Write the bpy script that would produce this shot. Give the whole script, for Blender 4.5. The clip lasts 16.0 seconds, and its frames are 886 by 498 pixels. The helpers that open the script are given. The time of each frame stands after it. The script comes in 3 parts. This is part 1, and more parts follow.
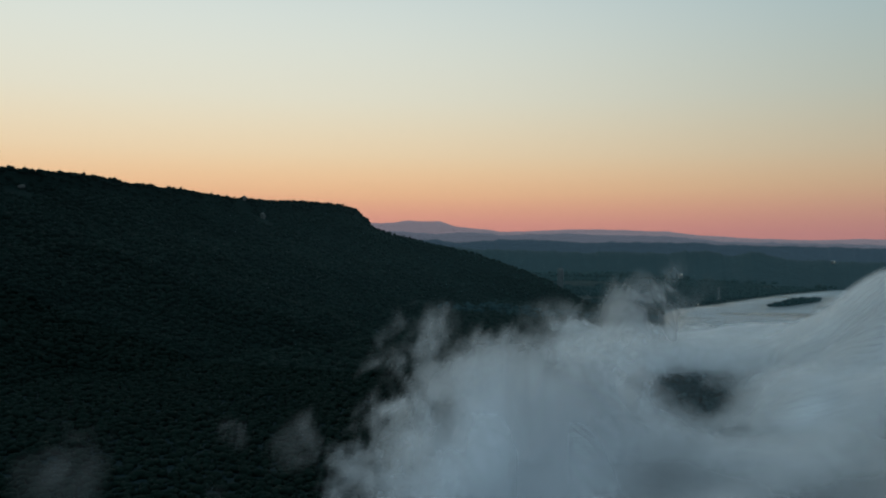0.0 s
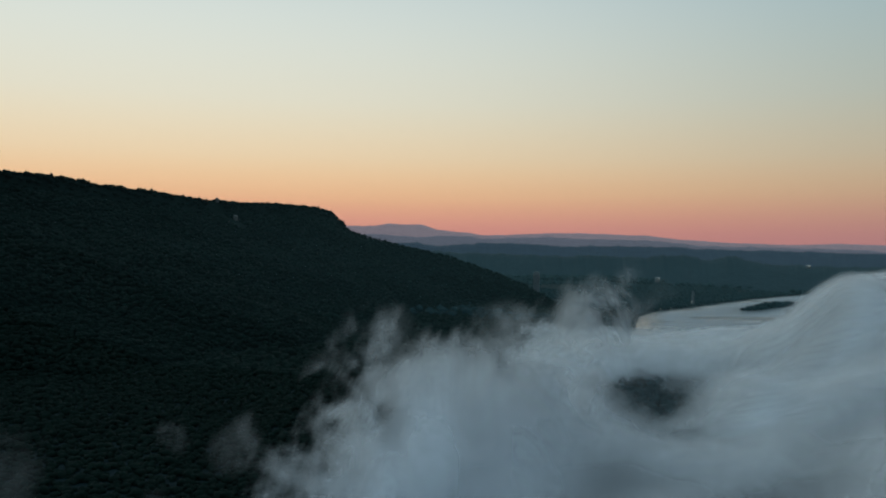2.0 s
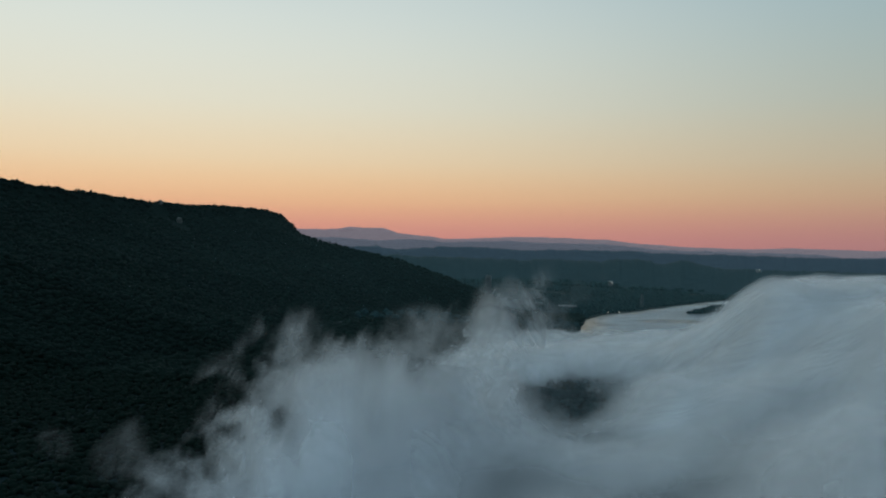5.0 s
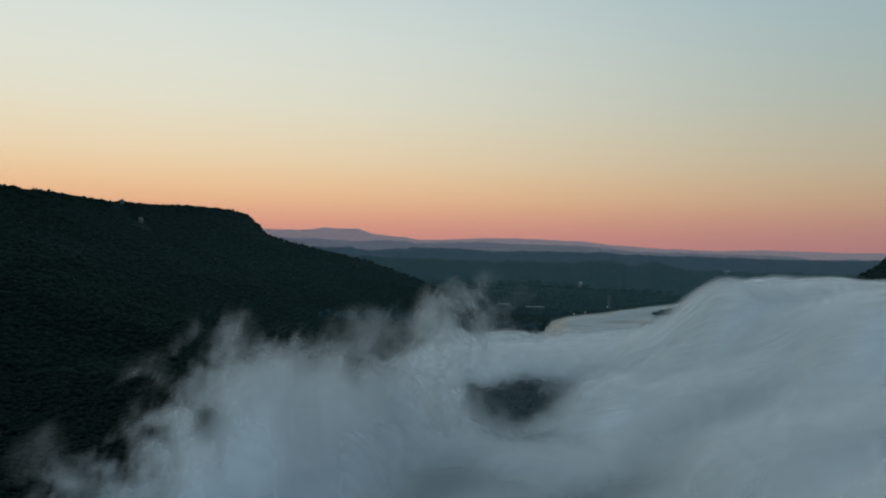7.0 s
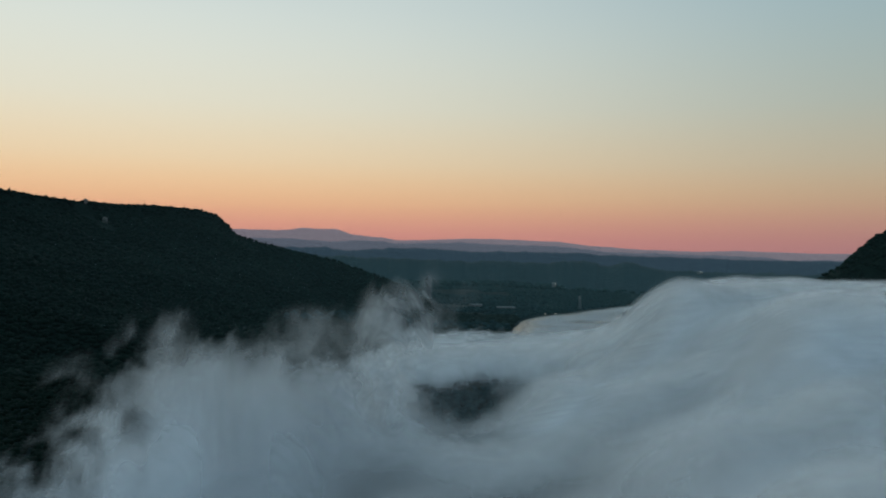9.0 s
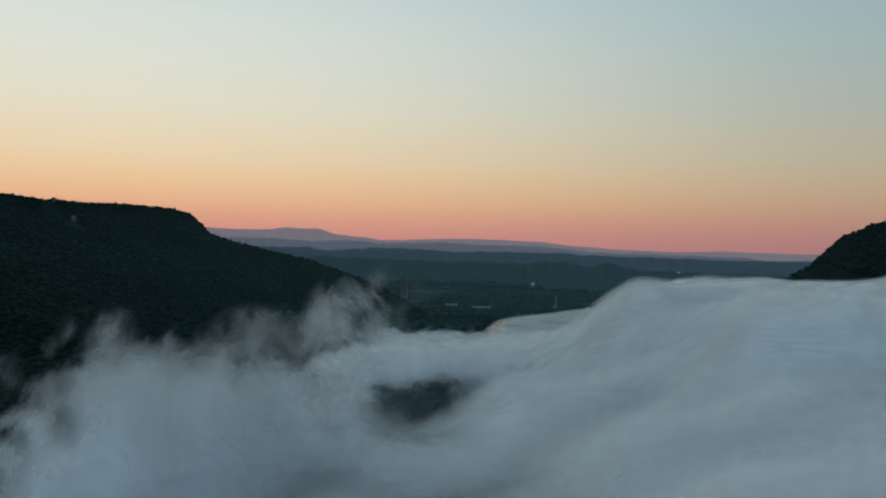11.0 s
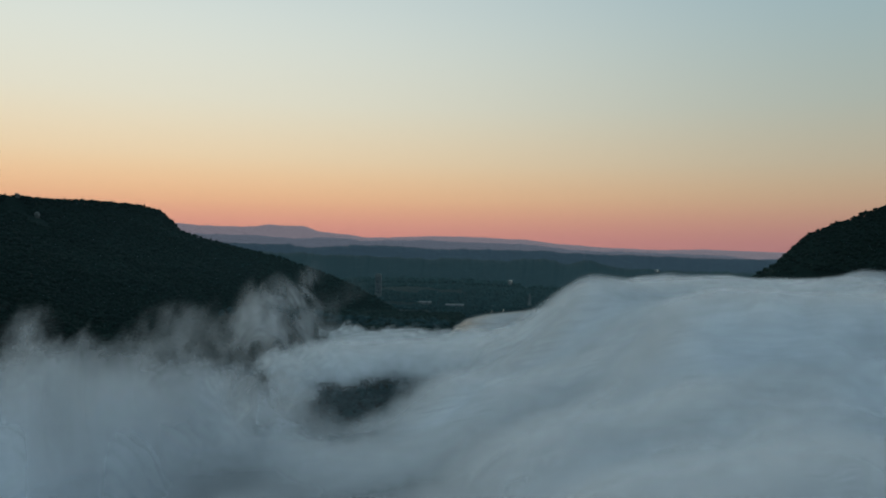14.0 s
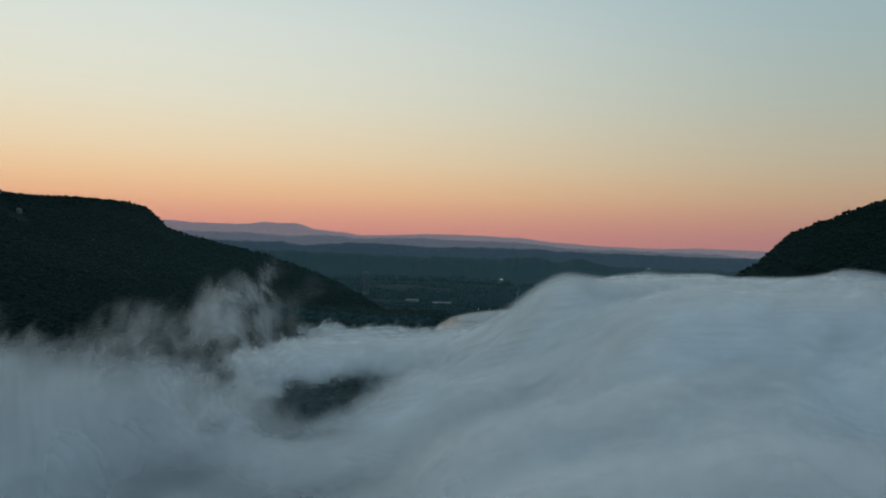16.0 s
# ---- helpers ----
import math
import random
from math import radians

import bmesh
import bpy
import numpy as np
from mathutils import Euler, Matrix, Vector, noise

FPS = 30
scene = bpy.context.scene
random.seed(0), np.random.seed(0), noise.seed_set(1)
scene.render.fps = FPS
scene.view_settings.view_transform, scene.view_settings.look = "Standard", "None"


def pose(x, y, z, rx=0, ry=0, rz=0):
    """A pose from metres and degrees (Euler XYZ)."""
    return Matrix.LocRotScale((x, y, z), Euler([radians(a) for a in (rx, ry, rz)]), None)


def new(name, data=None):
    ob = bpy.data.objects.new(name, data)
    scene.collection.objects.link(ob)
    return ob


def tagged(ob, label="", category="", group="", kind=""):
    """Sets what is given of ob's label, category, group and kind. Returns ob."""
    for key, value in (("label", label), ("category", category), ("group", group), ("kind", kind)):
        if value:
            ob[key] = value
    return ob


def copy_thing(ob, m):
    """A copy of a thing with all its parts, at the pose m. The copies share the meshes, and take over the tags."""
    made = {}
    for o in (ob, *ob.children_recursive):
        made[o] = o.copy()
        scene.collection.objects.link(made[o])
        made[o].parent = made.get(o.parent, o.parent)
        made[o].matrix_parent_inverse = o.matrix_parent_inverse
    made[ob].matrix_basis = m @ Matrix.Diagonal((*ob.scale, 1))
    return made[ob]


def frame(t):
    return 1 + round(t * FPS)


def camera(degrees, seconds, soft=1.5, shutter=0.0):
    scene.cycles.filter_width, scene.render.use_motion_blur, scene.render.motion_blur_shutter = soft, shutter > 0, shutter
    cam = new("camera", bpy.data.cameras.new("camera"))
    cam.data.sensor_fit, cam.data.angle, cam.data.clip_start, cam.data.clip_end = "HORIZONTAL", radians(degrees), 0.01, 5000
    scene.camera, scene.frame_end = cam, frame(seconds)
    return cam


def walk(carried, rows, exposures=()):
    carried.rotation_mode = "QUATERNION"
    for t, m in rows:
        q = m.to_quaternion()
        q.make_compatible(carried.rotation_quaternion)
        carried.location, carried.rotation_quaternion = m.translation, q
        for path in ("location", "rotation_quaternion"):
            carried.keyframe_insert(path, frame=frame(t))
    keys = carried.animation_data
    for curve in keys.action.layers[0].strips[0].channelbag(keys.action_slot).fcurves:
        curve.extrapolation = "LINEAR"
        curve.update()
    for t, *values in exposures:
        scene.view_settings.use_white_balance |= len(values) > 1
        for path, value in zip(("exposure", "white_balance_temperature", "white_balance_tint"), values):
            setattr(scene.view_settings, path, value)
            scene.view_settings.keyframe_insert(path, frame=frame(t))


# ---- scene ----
cam = camera(60.0, 16.0, soft=2.0)
EYE = 165.0
# seconds, metres slid sideways, degrees turned right, degrees up, degrees of roll
ROWS = [
    (0, -0.00, -0.304, -0.584, 0.270),
    (0.5, 4.55, -0.085, -0.542, 0.369),
    (1, 9.14, 0.157, -0.484, 0.444),
    (1.5, 13.79, 0.465, -0.402, 0.489),
    (2, 18.55, 0.834, -0.334, 0.515),
    (2.5, 23.44, 1.238, -0.284, 0.516),
    (3, 28.51, 1.671, -0.231, 0.515),
    (3.5, 33.79, 2.054, -0.172, 0.548),
    (4, 39.27, 2.474, -0.121, 0.586),
    (6.5, 67.60, 4.531, 0.034, 0.783),
    (7, 73.35, 4.910, 0.055, 0.811),
    (7.5, 79.16, 5.272, 0.075, 0.830),
    (8, 85.01, 5.589, 0.087, 0.841),
    (8.5, 90.87, 5.943, 0.103, 0.844),
    (9, 96.74, 6.234, 0.115, 0.852),
    (9.5, 102.66, 6.514, 0.131, 0.876),
    (10, 108.60, 6.768, 0.142, 0.914),
    (12.5, 138.40, 7.666, 0.084, 1.012),
    (13, 144.36, 7.776, 0.058, 1.026),
    (13.5, 150.32, 7.863, 0.016, 1.044),
    (14, 156.27, 7.932, -0.031, 1.065),
    (14.5, 162.22, 7.964, -0.081, 1.093),
    (15, 168.16, 7.985, -0.119, 1.138),
    (15.5, 174.09, 8.020, -0.146, 1.204),
    (16, 180.00, 8.046, -0.173, 1.282),
]
walk(cam, [(t, pose(x, 0, EYE, 90 + up, 0, -turn) @ pose(0, 0, 0, 0, 0, roll)) for t, x, turn, up, roll in ROWS])

# ---- world: clear sky after sunset, glow to the left of the way ahead ----
GLOW_AZ = -38.0
SKY_GLOW = [(0.0, (0.59, 0.223, 0.21)), (0.03, (0.72, 0.308, 0.232)), (0.065, (0.845, 0.50, 0.262)), (0.11, (0.835, 0.65, 0.415)), (0.18, (0.765, 0.745, 0.60)), (0.3, (0.68, 0.765, 0.745)), (0.55, (0.42, 0.52, 0.56)), (1.0, (0.212, 0.318, 0.40))]
SKY_SIDE = [(0.0, (0.40, 0.182, 0.192)), (0.03, (0.45, 0.222, 0.192)), (0.065, (0.495, 0.34, 0.215)), (0.11, (0.461, 0.412, 0.303)), (0.18, (0.385, 0.437, 0.385)), (0.3, (0.296, 0.437, 0.485)), (0.55, (0.26, 0.375, 0.45)), (1.0, (0.212, 0.318, 0.40))]
SKY_BACK = [(0.0, (0.10, 0.11, 0.14)), (0.11, (0.13, 0.14, 0.18)), (0.30, (0.14, 0.19, 0.24)), (0.55, (0.19, 0.275, 0.34)), (1.0, (0.212, 0.318, 0.40))]
world = bpy.data.worlds.new("dusk_sky")
scene.world = world
world.use_nodes = True
wn, wl = world.node_tree.nodes, world.node_tree.links
coord, split = wn.new("ShaderNodeTexCoord"), wn.new("ShaderNodeSeparateXYZ")
wl.new(coord.outputs["Generated"], split.inputs[0])


def sky_ramp(stops):
    node = wn.new("ShaderNodeValToRGB")
    node.color_ramp.interpolation = "B_SPLINE"
    els = node.color_ramp.elements
    while len(els) < len(stops):
        els.new(0.5)
    for el, (at, colour) in zip(els, stops):
        el.position, el.color = at, (*colour, 1)
    wl.new(split.outputs["Z"], node.inputs[0])
    return node


ramp_glow, ramp_side, ramp_back = sky_ramp(SKY_GLOW), sky_ramp(SKY_SIDE), sky_ramp(SKY_BACK)
towards = wn.new("ShaderNodeVectorMath")
towards.operation = "DOT_PRODUCT"
towards.inputs[1].default_value = (math.sin(radians(GLOW_AZ)), math.cos(radians(GLOW_AZ)), 0)
wl.new(coord.outputs["Generated"], towards.inputs[0])


def sky_mix(low, high, under, over):
    """Goes from one ramp to the other with the way towards the glow."""
    span, blend = wn.new("ShaderNodeMapRange"), wn.new("ShaderNodeMix")
    span.interpolation_type, blend.data_type = "SMOOTHSTEP", "RGBA"
    span.inputs[1].default_value, span.inputs[2].default_value = low, high
    wl.new(towards.outputs["Value"], span.inputs[0])
    wl.new(span.outputs[0], blend.inputs[0])
    wl.new(under, blend.inputs[6])
    wl.new(over, blend.inputs[7])
    return blend.outputs[2]


round_sky = sky_mix(-0.7, 0.25, ramp_back.outputs[0], ramp_side.outputs[0])
wl.new(sky_mix(0.15, 1.0, round_sky, ramp_glow.outputs[0]), wn["Background"].inputs["Color"])
wn["Background"].inputs["Strength"].default_value = 1.0
scene.cycles.transparent_max_bounces = 128


# ---- noise and mesh tools ----
def smooth(a, b, v):
    k = np.clip((v - a) / (b - a), 0, 1)
    return k * k * (3 - 2 * k)


LATTICE = np.random.RandomState(5).rand(64, 64, 64)


def value_noise(x, y, z):
    x, y, z = np.broadcast_arrays(x, y, z)
    i, j, k = (np.floor(v).astype(int) for v in (x, y, z))
    u, v, w = x - i, y - j, z - k
    u, v, w = (s * s * s * (s * (6 * s - 15) + 10) for s in (u, v, w))
    out = 0
    for a in (0, 1):
        for b in (0, 1):
            for c in (0, 1):
                out = out + LATTICE[(i + a) % 64, (j + b) % 64, (k + c) % 64] * (u if a else 1 - u) * (v if b else 1 - v) * (w if c else 1 - w)
    return out


def fbm(x, y, z=0.0, octaves=4):
    total, size, power = 0.0, 0.0, 1.0
    for n in range(octaves):
        total = total + power * value_noise(x * 2.03 ** n + 7.1 * n, y * 2.03 ** n + 3.7 * n, z * 2.03 ** n + 1.9 * n)
        size, power = size + power, power * 0.5
    return total / size


def mesh_from(name, verts, faces, material, flat=False):
    """A mesh from arrays: faces all with as many corners."""
    verts, faces = np.asarray(verts, np.float32), np.asarray(faces, np.int32)
    me = bpy.data.meshes.new(name)
    me.vertices.add(len(verts))
    me.vertices.foreach_set("co", verts.ravel())
    me.loops.add(faces.size)
    me.loops.foreach_set("vertex_index", faces.ravel())
    me.polygons.add(len(faces))
    me.polygons.foreach_set("loop_start", np.arange(0, faces.size, faces.shape[1], dtype=np.int32))
    me.polygons.foreach_set("use_smooth", np.full(len(faces), not flat))
    me.materials.append(material)
    me.update(calc_edges=True)
    return me


def grid_faces(rows, cols, wrap=False):
    a = np.arange(rows * cols).reshape(rows, cols)
    if wrap:
        a = np.c_[a, a[:, :1]]
    return np.stack([a[:-1, :-1], a[:-1, 1:], a[1:, 1:], a[1:, :-1]], -1).reshape(-1, 4)


def part(name, me, parent, label=""):
    ob = new(name, me)
    ob.parent = parent
    return tagged(ob, label) if label else ob


# ---- materials ----
def material(name):
    m = bpy.data.materials.new(name)
    m.use_nodes = True
    return m, m.node_tree.nodes, m.node_tree.links


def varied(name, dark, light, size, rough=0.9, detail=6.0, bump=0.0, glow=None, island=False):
    """A rough surface whose colour wanders between two tones at a coarse and a fine scale; glow: emission that stands
    in for the haze before a far ridge.
    """
    m, n, l = material(name)
    bsdf = n["Principled BSDF"]
    bsdf.inputs["Roughness"].default_value = rough
    bsdf.inputs["Specular IOR Level"].default_value = 0.08
    pos = n.new("ShaderNodeNewGeometry")
    tex, fine = n.new("ShaderNodeTexNoise"), n.new("ShaderNodeTexNoise")
    tex.inputs["Scale"].default_value, tex.inputs["Detail"].default_value = 1 / size, detail
    fine.inputs["Scale"].default_value, fine.inputs["Detail"].default_value = 9 / size, 3
    for t in (tex, fine):
        l.new(pos.outputs["Position"], t.inputs["Vector"])
    add = n.new("ShaderNodeMath")
    add.operation = "MULTIPLY_ADD"
    add.inputs[1].default_value = 0.5
    l.new(fine.outputs["Fac"], add.inputs[0])
    half = n.new("ShaderNodeMath")
    half.operation = "MULTIPLY"
    half.inputs[1].default_value = 0.5
    l.new(pos.outputs["Random Per Island"] if island else tex.outputs["Fac"], half.inputs[0])
    l.new(half.outputs[0], add.inputs[2])
    ramp = n.new("ShaderNodeValToRGB")
    ramp.color_ramp.elements[0].position, ramp.color_ramp.elements[1].position = 0.3, 0.7
    ramp.color_ramp.elements[0].color, ramp.color_ramp.elements[1].color = (*dark, 1), (*light, 1)
    l.new(add.outputs[0], ramp.inputs[0])
    l.new(ramp.outputs[0], bsdf.inputs["Base Color"])
    if bump:
        b = n.new("ShaderNodeBump")
        b.inputs["Strength"].default_value, b.inputs["Distance"].default_value = bump, size * 0.1
        l.new(fine.outputs["Fac"], b.inputs["Height"])
        l.new(b.outputs[0], bsdf.inputs["Normal"])
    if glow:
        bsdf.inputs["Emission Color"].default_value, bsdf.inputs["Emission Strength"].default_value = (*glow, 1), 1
    return m


def plain(name, colour, rough=0.6, metal=0.0, glow=0.0):
    m, n, l = material(name)
    bsdf = n["Principled BSDF"]
    bsdf.inputs["Base Color"].default_value = (*colour, 1)
    bsdf.inputs["Roughness"].default_value, bsdf.inputs["Metallic"].default_value = rough, metal
    if glow:
        bsdf.inputs["Emission Color"].default_value, bsdf.inputs["Emission Strength"].default_value = (*colour, 1), glow
    return m


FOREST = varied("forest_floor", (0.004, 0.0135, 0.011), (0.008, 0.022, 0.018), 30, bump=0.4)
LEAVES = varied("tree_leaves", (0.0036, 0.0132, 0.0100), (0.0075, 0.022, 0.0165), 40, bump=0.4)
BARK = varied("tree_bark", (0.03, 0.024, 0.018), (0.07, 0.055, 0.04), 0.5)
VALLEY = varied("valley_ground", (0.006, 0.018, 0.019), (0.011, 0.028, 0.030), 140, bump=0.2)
# bluer and paler than tree_leaves: the valley's haze is put into the colour
HAZY_VALLEY_TREES = varied("hazy_valley_trees", (0.011, 0.034, 0.038), (0.020, 0.053, 0.057), 60, island=True)
# haze put into each ridge's colour and emission, paler with distance
RIDGE_1 = varied("hazy_wooded_ridge", (0.009, 0.023, 0.029), (0.016, 0.034, 0.041), 220, glow=(0.0012, 0.005, 0.0075))
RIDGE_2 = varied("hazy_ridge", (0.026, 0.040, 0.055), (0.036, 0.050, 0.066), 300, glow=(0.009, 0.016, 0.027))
RIDGE_3 = varied("hazy_far_ridge", (0.05, 0.05, 0.06), (0.06, 0.06, 0.07), 400, glow=(0.070, 0.073, 0.098))
RIDGE_4 = varied("hazy_farthest_ridge", (0.05, 0.05, 0.06), (0.06, 0.06, 0.07), 500, glow=(0.158, 0.130, 0.152))

# still river
WATER, wnn, wll = material("river_water")
wnn["Principled BSDF"].inputs["Base Color"].default_value = (0.012, 0.02, 0.02, 1)
wnn["Principled BSDF"].inputs["Roughness"].default_value = 0.3
ripple, rbump = wnn.new("ShaderNodeTexNoise"), wnn.new("ShaderNodeBump")
ripple.inputs["Scale"].default_value, ripple.inputs["Detail"].default_value = 0.4, 4
rgeo = wnn.new("ShaderNodeNewGeometry")
wll.new(rgeo.outputs["Position"], ripple.inputs["Vector"])
rbump.inputs["Strength"].default_value, rbump.inputs["Distance"].default_value = 0.15, 0.1
wll.new(ripple.outputs["Fac"], rbump.inputs["Height"])
wll.new(rbump.outputs[0], wnn["Principled BSDF"].inputs["Normal"])


def fog_material(name, tint):
    """Droplets that scatter the light of the whole sky: the near half by the diffuse part, the far half by the translucent one."""
    m, n, l = material(name)
    n.remove(n["Principled BSDF"])
    attr = n.new("ShaderNodeAttribute")
    attr.attribute_name = "fog_amount"
    clear, both, mix = n.new("ShaderNodeBsdfTransparent"), n.new("ShaderNodeAddShader"), n.new("ShaderNodeMixShader")
    for i, (kind, side) in enumerate((("ShaderNodeBsdfDiffuse", "fog_near"), ("ShaderNodeBsdfTranslucent", "fog_far"))):
        half, lean = n.new(kind), n.new("ShaderNodeAttribute")
        half.inputs["Color"].default_value = (*tint, 1)
        lean.attribute_name = side
        l.new(lean.outputs["Vector"], half.inputs["Normal"])
        l.new(half.outputs[0], both.inputs[i])
    l.new(attr.outputs["Fac"], mix.inputs[0])
    l.new(clear.outputs[0], mix.inputs[1])
    l.new(both.outputs[0], mix.inputs[2])
    l.new(mix.outputs[0], n["Material Output"].inputs["Surface"])
    return m


FOG = fog_material("valley_fog", (0.655, 0.69, 0.712))
HAZE = fog_material("evening_haze", (0.30, 0.55, 0.58))

# ---- ground, one sheet out to the horizon, and the river in it ----
WATER_Z = 38.0
SHORE = np.array([(150, 250), (205, 640), (262, 920), (384, 1356), (438, 1459), (567, 1592), (780, 1830), (1000, 2030), (1500, 2300), (3500, 3100)], float)
PIT = (186.0, 604.0)  # wooded islet that shows through the gap in the fog


def shore_distance(x, y):
    """Metres from the far bank: plus on the land beyond it, minus on the water."""
    best, side = np.full(np.shape(x), 1e9), np.zeros(np.shape(x))
    for (ax, ay), (bx, by) in zip(SHORE[:-1], SHORE[1:]):
        dx, dy = bx - ax, by - ay
        k = np.clip(((x - ax) * dx + (y - ay) * dy) / (dx * dx + dy * dy), 0, 1)
        d = np.hypot(x - ax - k * dx, y - ay - k * dy)
        s = np.sign((y - ay) * dx - (x - ax) * dy)
        side = np.where(d < best, s, side)
        best = np.minimum(best, d)
    return best * side


def islet(x, y, cx, cy, rx, ry, turn):
    c, s = math.cos(radians(turn)), math.sin(radians(turn))
    u, v = (x - cx) * c + (y - cy) * s, -(x - cx) * s + (y - cy) * c
    return np.exp(-((u / rx) ** 2 + (v / ry) ** 2))


def ground_height(x, y):
    d = shore_distance(x, y)
    land = 41 + 22 * smooth(0, 500, d) + 26 * (fbm(x / 420, y / 420, 3.3) - 0.5) * smooth(60, 500, d)
    bed = 30.0 + np.zeros(np.shape(x))
    z = np.where(d > 0, np.minimum(land, WATER_Z - 1 + d * 0.5 + 2), np.maximum(bed, WATER_Z - 1 + d * 0.3))
    z = np.maximum(z, 30 + 16 * islet(x, y, PIT[0], PIT[1], 60, 95, 0))
    z = np.maximum(z, 30 + 13 * islet(x, y, 725, 1590, 220, 28, 48))
    z = np.maximum(z, 30 + 15 * smooth(830, 730, y + 0.15 * x) + 5 * (fbm(x / 90, y / 90, 4.1) - 0.5) * smooth(830, 730, y))
    z = np.where(x < -20, np.maximum(z, 30 + 14 * smooth(-20, -70, x)), z)
    return z


def ring_sheet(radii, azimuths, height):
    r, a = np.meshgrid(radii, np.radians(azimuths), indexing="ij")
    x, y = 90 + r * np.sin(a), r * np.cos(a)
    return np.stack([x, y, height(x, y)], -1).reshape(-1, 3)


AZ = np.r_[np.arange(-180, -60, 4.0), np.arange(-60, 60, 0.5), np.arange(60, 180, 4.0)]
RADII = np.r_[2.0, np.geomspace(40, 4900, 170)]
ground = new("ground", mesh_from("ground", ring_sheet(RADII, AZ, ground_height), grid_faces(len(RADII), len(AZ), True), VALLEY))
tagged(ground, "dark wooded valley floor at dusk", "ground", kind="structure")
river_outline = [(60, -300), *[tuple(p + (-60, 70)) for p in SHORE[:-1]], (1500, -300)]
bm = bmesh.new()
bm.faces.new([bm.verts.new((float(x), float(y), WATER_Z)) for x, y in reversed(river_outline)])
bmesh.ops.triangulate(bm, faces=bm.faces[:])
me = bpy.data.meshes.new("river")
bm.to_mesh(me)
me.materials.append(WATER)
bm.free()
tagged(new("river", me), "calm grey river reflecting the pale sky", "river", kind="structure")

# ---- mountains ----
WEST = [(-900, 150, 268), (-640, 690, 257), (-533, 913, 248), (-470, 1030, 249), (-441, 1085, 241), (-400, 1163, 239), (-358, 1241, 233), (-300, 1352, 232), (-248, 1451, 236), (-205, 1528, 233), (-188, 1560, 229), (-168, 1566, 213)]
SPUR = [(-168, 1566, 212), (-150, 1562, 190), (-126, 1557, 182), (-104, 1553, 176), (-20, 1528, 156), (40, 1505, 144), (90, 1490, 128), (150, 1475, 108), (205, 1455, 84), (245, 1440, 62), (290, 1420, 38)]
EAST = [(736, 955, 88), (764, 1003, 131), (787, 1012, 161), (826, 1012, 196), (867, 1007, 212), (908, 1007, 227), (968, 1003, 248), (1086, 955, 278), (1409, 809, 311)]


def ridge_field(x, y, line):
    """For each place: distance from the nearest piece of the line, its height there, and the side (plus: left of the way along it)."""
    best, high, side = np.full(np.shape(x), 1e9), np.zeros(np.shape(x)), np.zeros(np.shape(x))
    for (ax, ay, az), (bx, by, bz) in zip(line[:-1], line[1:]):
        dx, dy = bx - ax, by - ay
        k = np.clip(((x - ax) * dx + (y - ay) * dy) / (dx * dx + dy * dy), 0, 1)
        d = np.hypot(x - ax - k * dx, y - ay - k * dy)
        s = np.sign(dx * (y - ay) - dy * (x - ax))
        near = d < best
        best, high, side = np.where(near, d, best), np.where(near, az + k * (bz - az), high), np.where(near, s, side)
    return best, high, side


def west_height(x, y):
    d, h, s = ridge_field(x, y, WEST)
    rough = 26 * (fbm(x / 120, y / 120, 1.7) - 0.5)
    gully = 30 * (fbm(x / 260 + 3, y / 260, 9.1, 3) - 0.5)
    face = h - 16 * smooth(0, 10, d) - 0.43 * d + (rough + gully) * smooth(10, 130, d)
    top = h + 0.010 * d + 3 * (fbm(x / 60, y / 60, 4.4) - 0.5) - 0.55 * np.maximum(d - 500, 0)
    z = np.where(s > 0, top, face)
    z = np.where(y > 1566, np.minimum(z, h - 0.35 * d + 10), z)
    z = np.where((y > 1480) & (x > -175), np.minimum(z, 208 - 1.7 * (x + 175)), z)
    d2, h2, _ = ridge_field(x, y, SPUR)
    return np.maximum(z, h2 - 0.52 * d2 + rough * smooth(20, 140, d2))


def east_height(x, y):
    d, h, s = ridge_field(x, y, EAST)
    return h - 0.55 * d + 24 * (fbm(x / 110, y / 110, 6.2) - 0.5) * smooth(10, 120, d)


def mountain(name, xs, ys, height, label):
    x, y = np.meshgrid(xs, ys)
    z = np.maximum(height(x, y), 27)
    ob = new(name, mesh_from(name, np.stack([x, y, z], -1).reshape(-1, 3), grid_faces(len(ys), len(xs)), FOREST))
    return tagged(ob, label, "mountain", kind="structure")


mountain("mountain_west", np.arange(-1500, 460, 8.0), np.arange(-200, 2000, 8.0), west_height, "dark wooded mountainside with a flat top and a cliff at its end")
mountain("mountain_east", np.arange(560, 1900, 9.0), np.arange(400, 1400, 9.0), east_height, "dark wooded hillside rising steeply out of the fog")

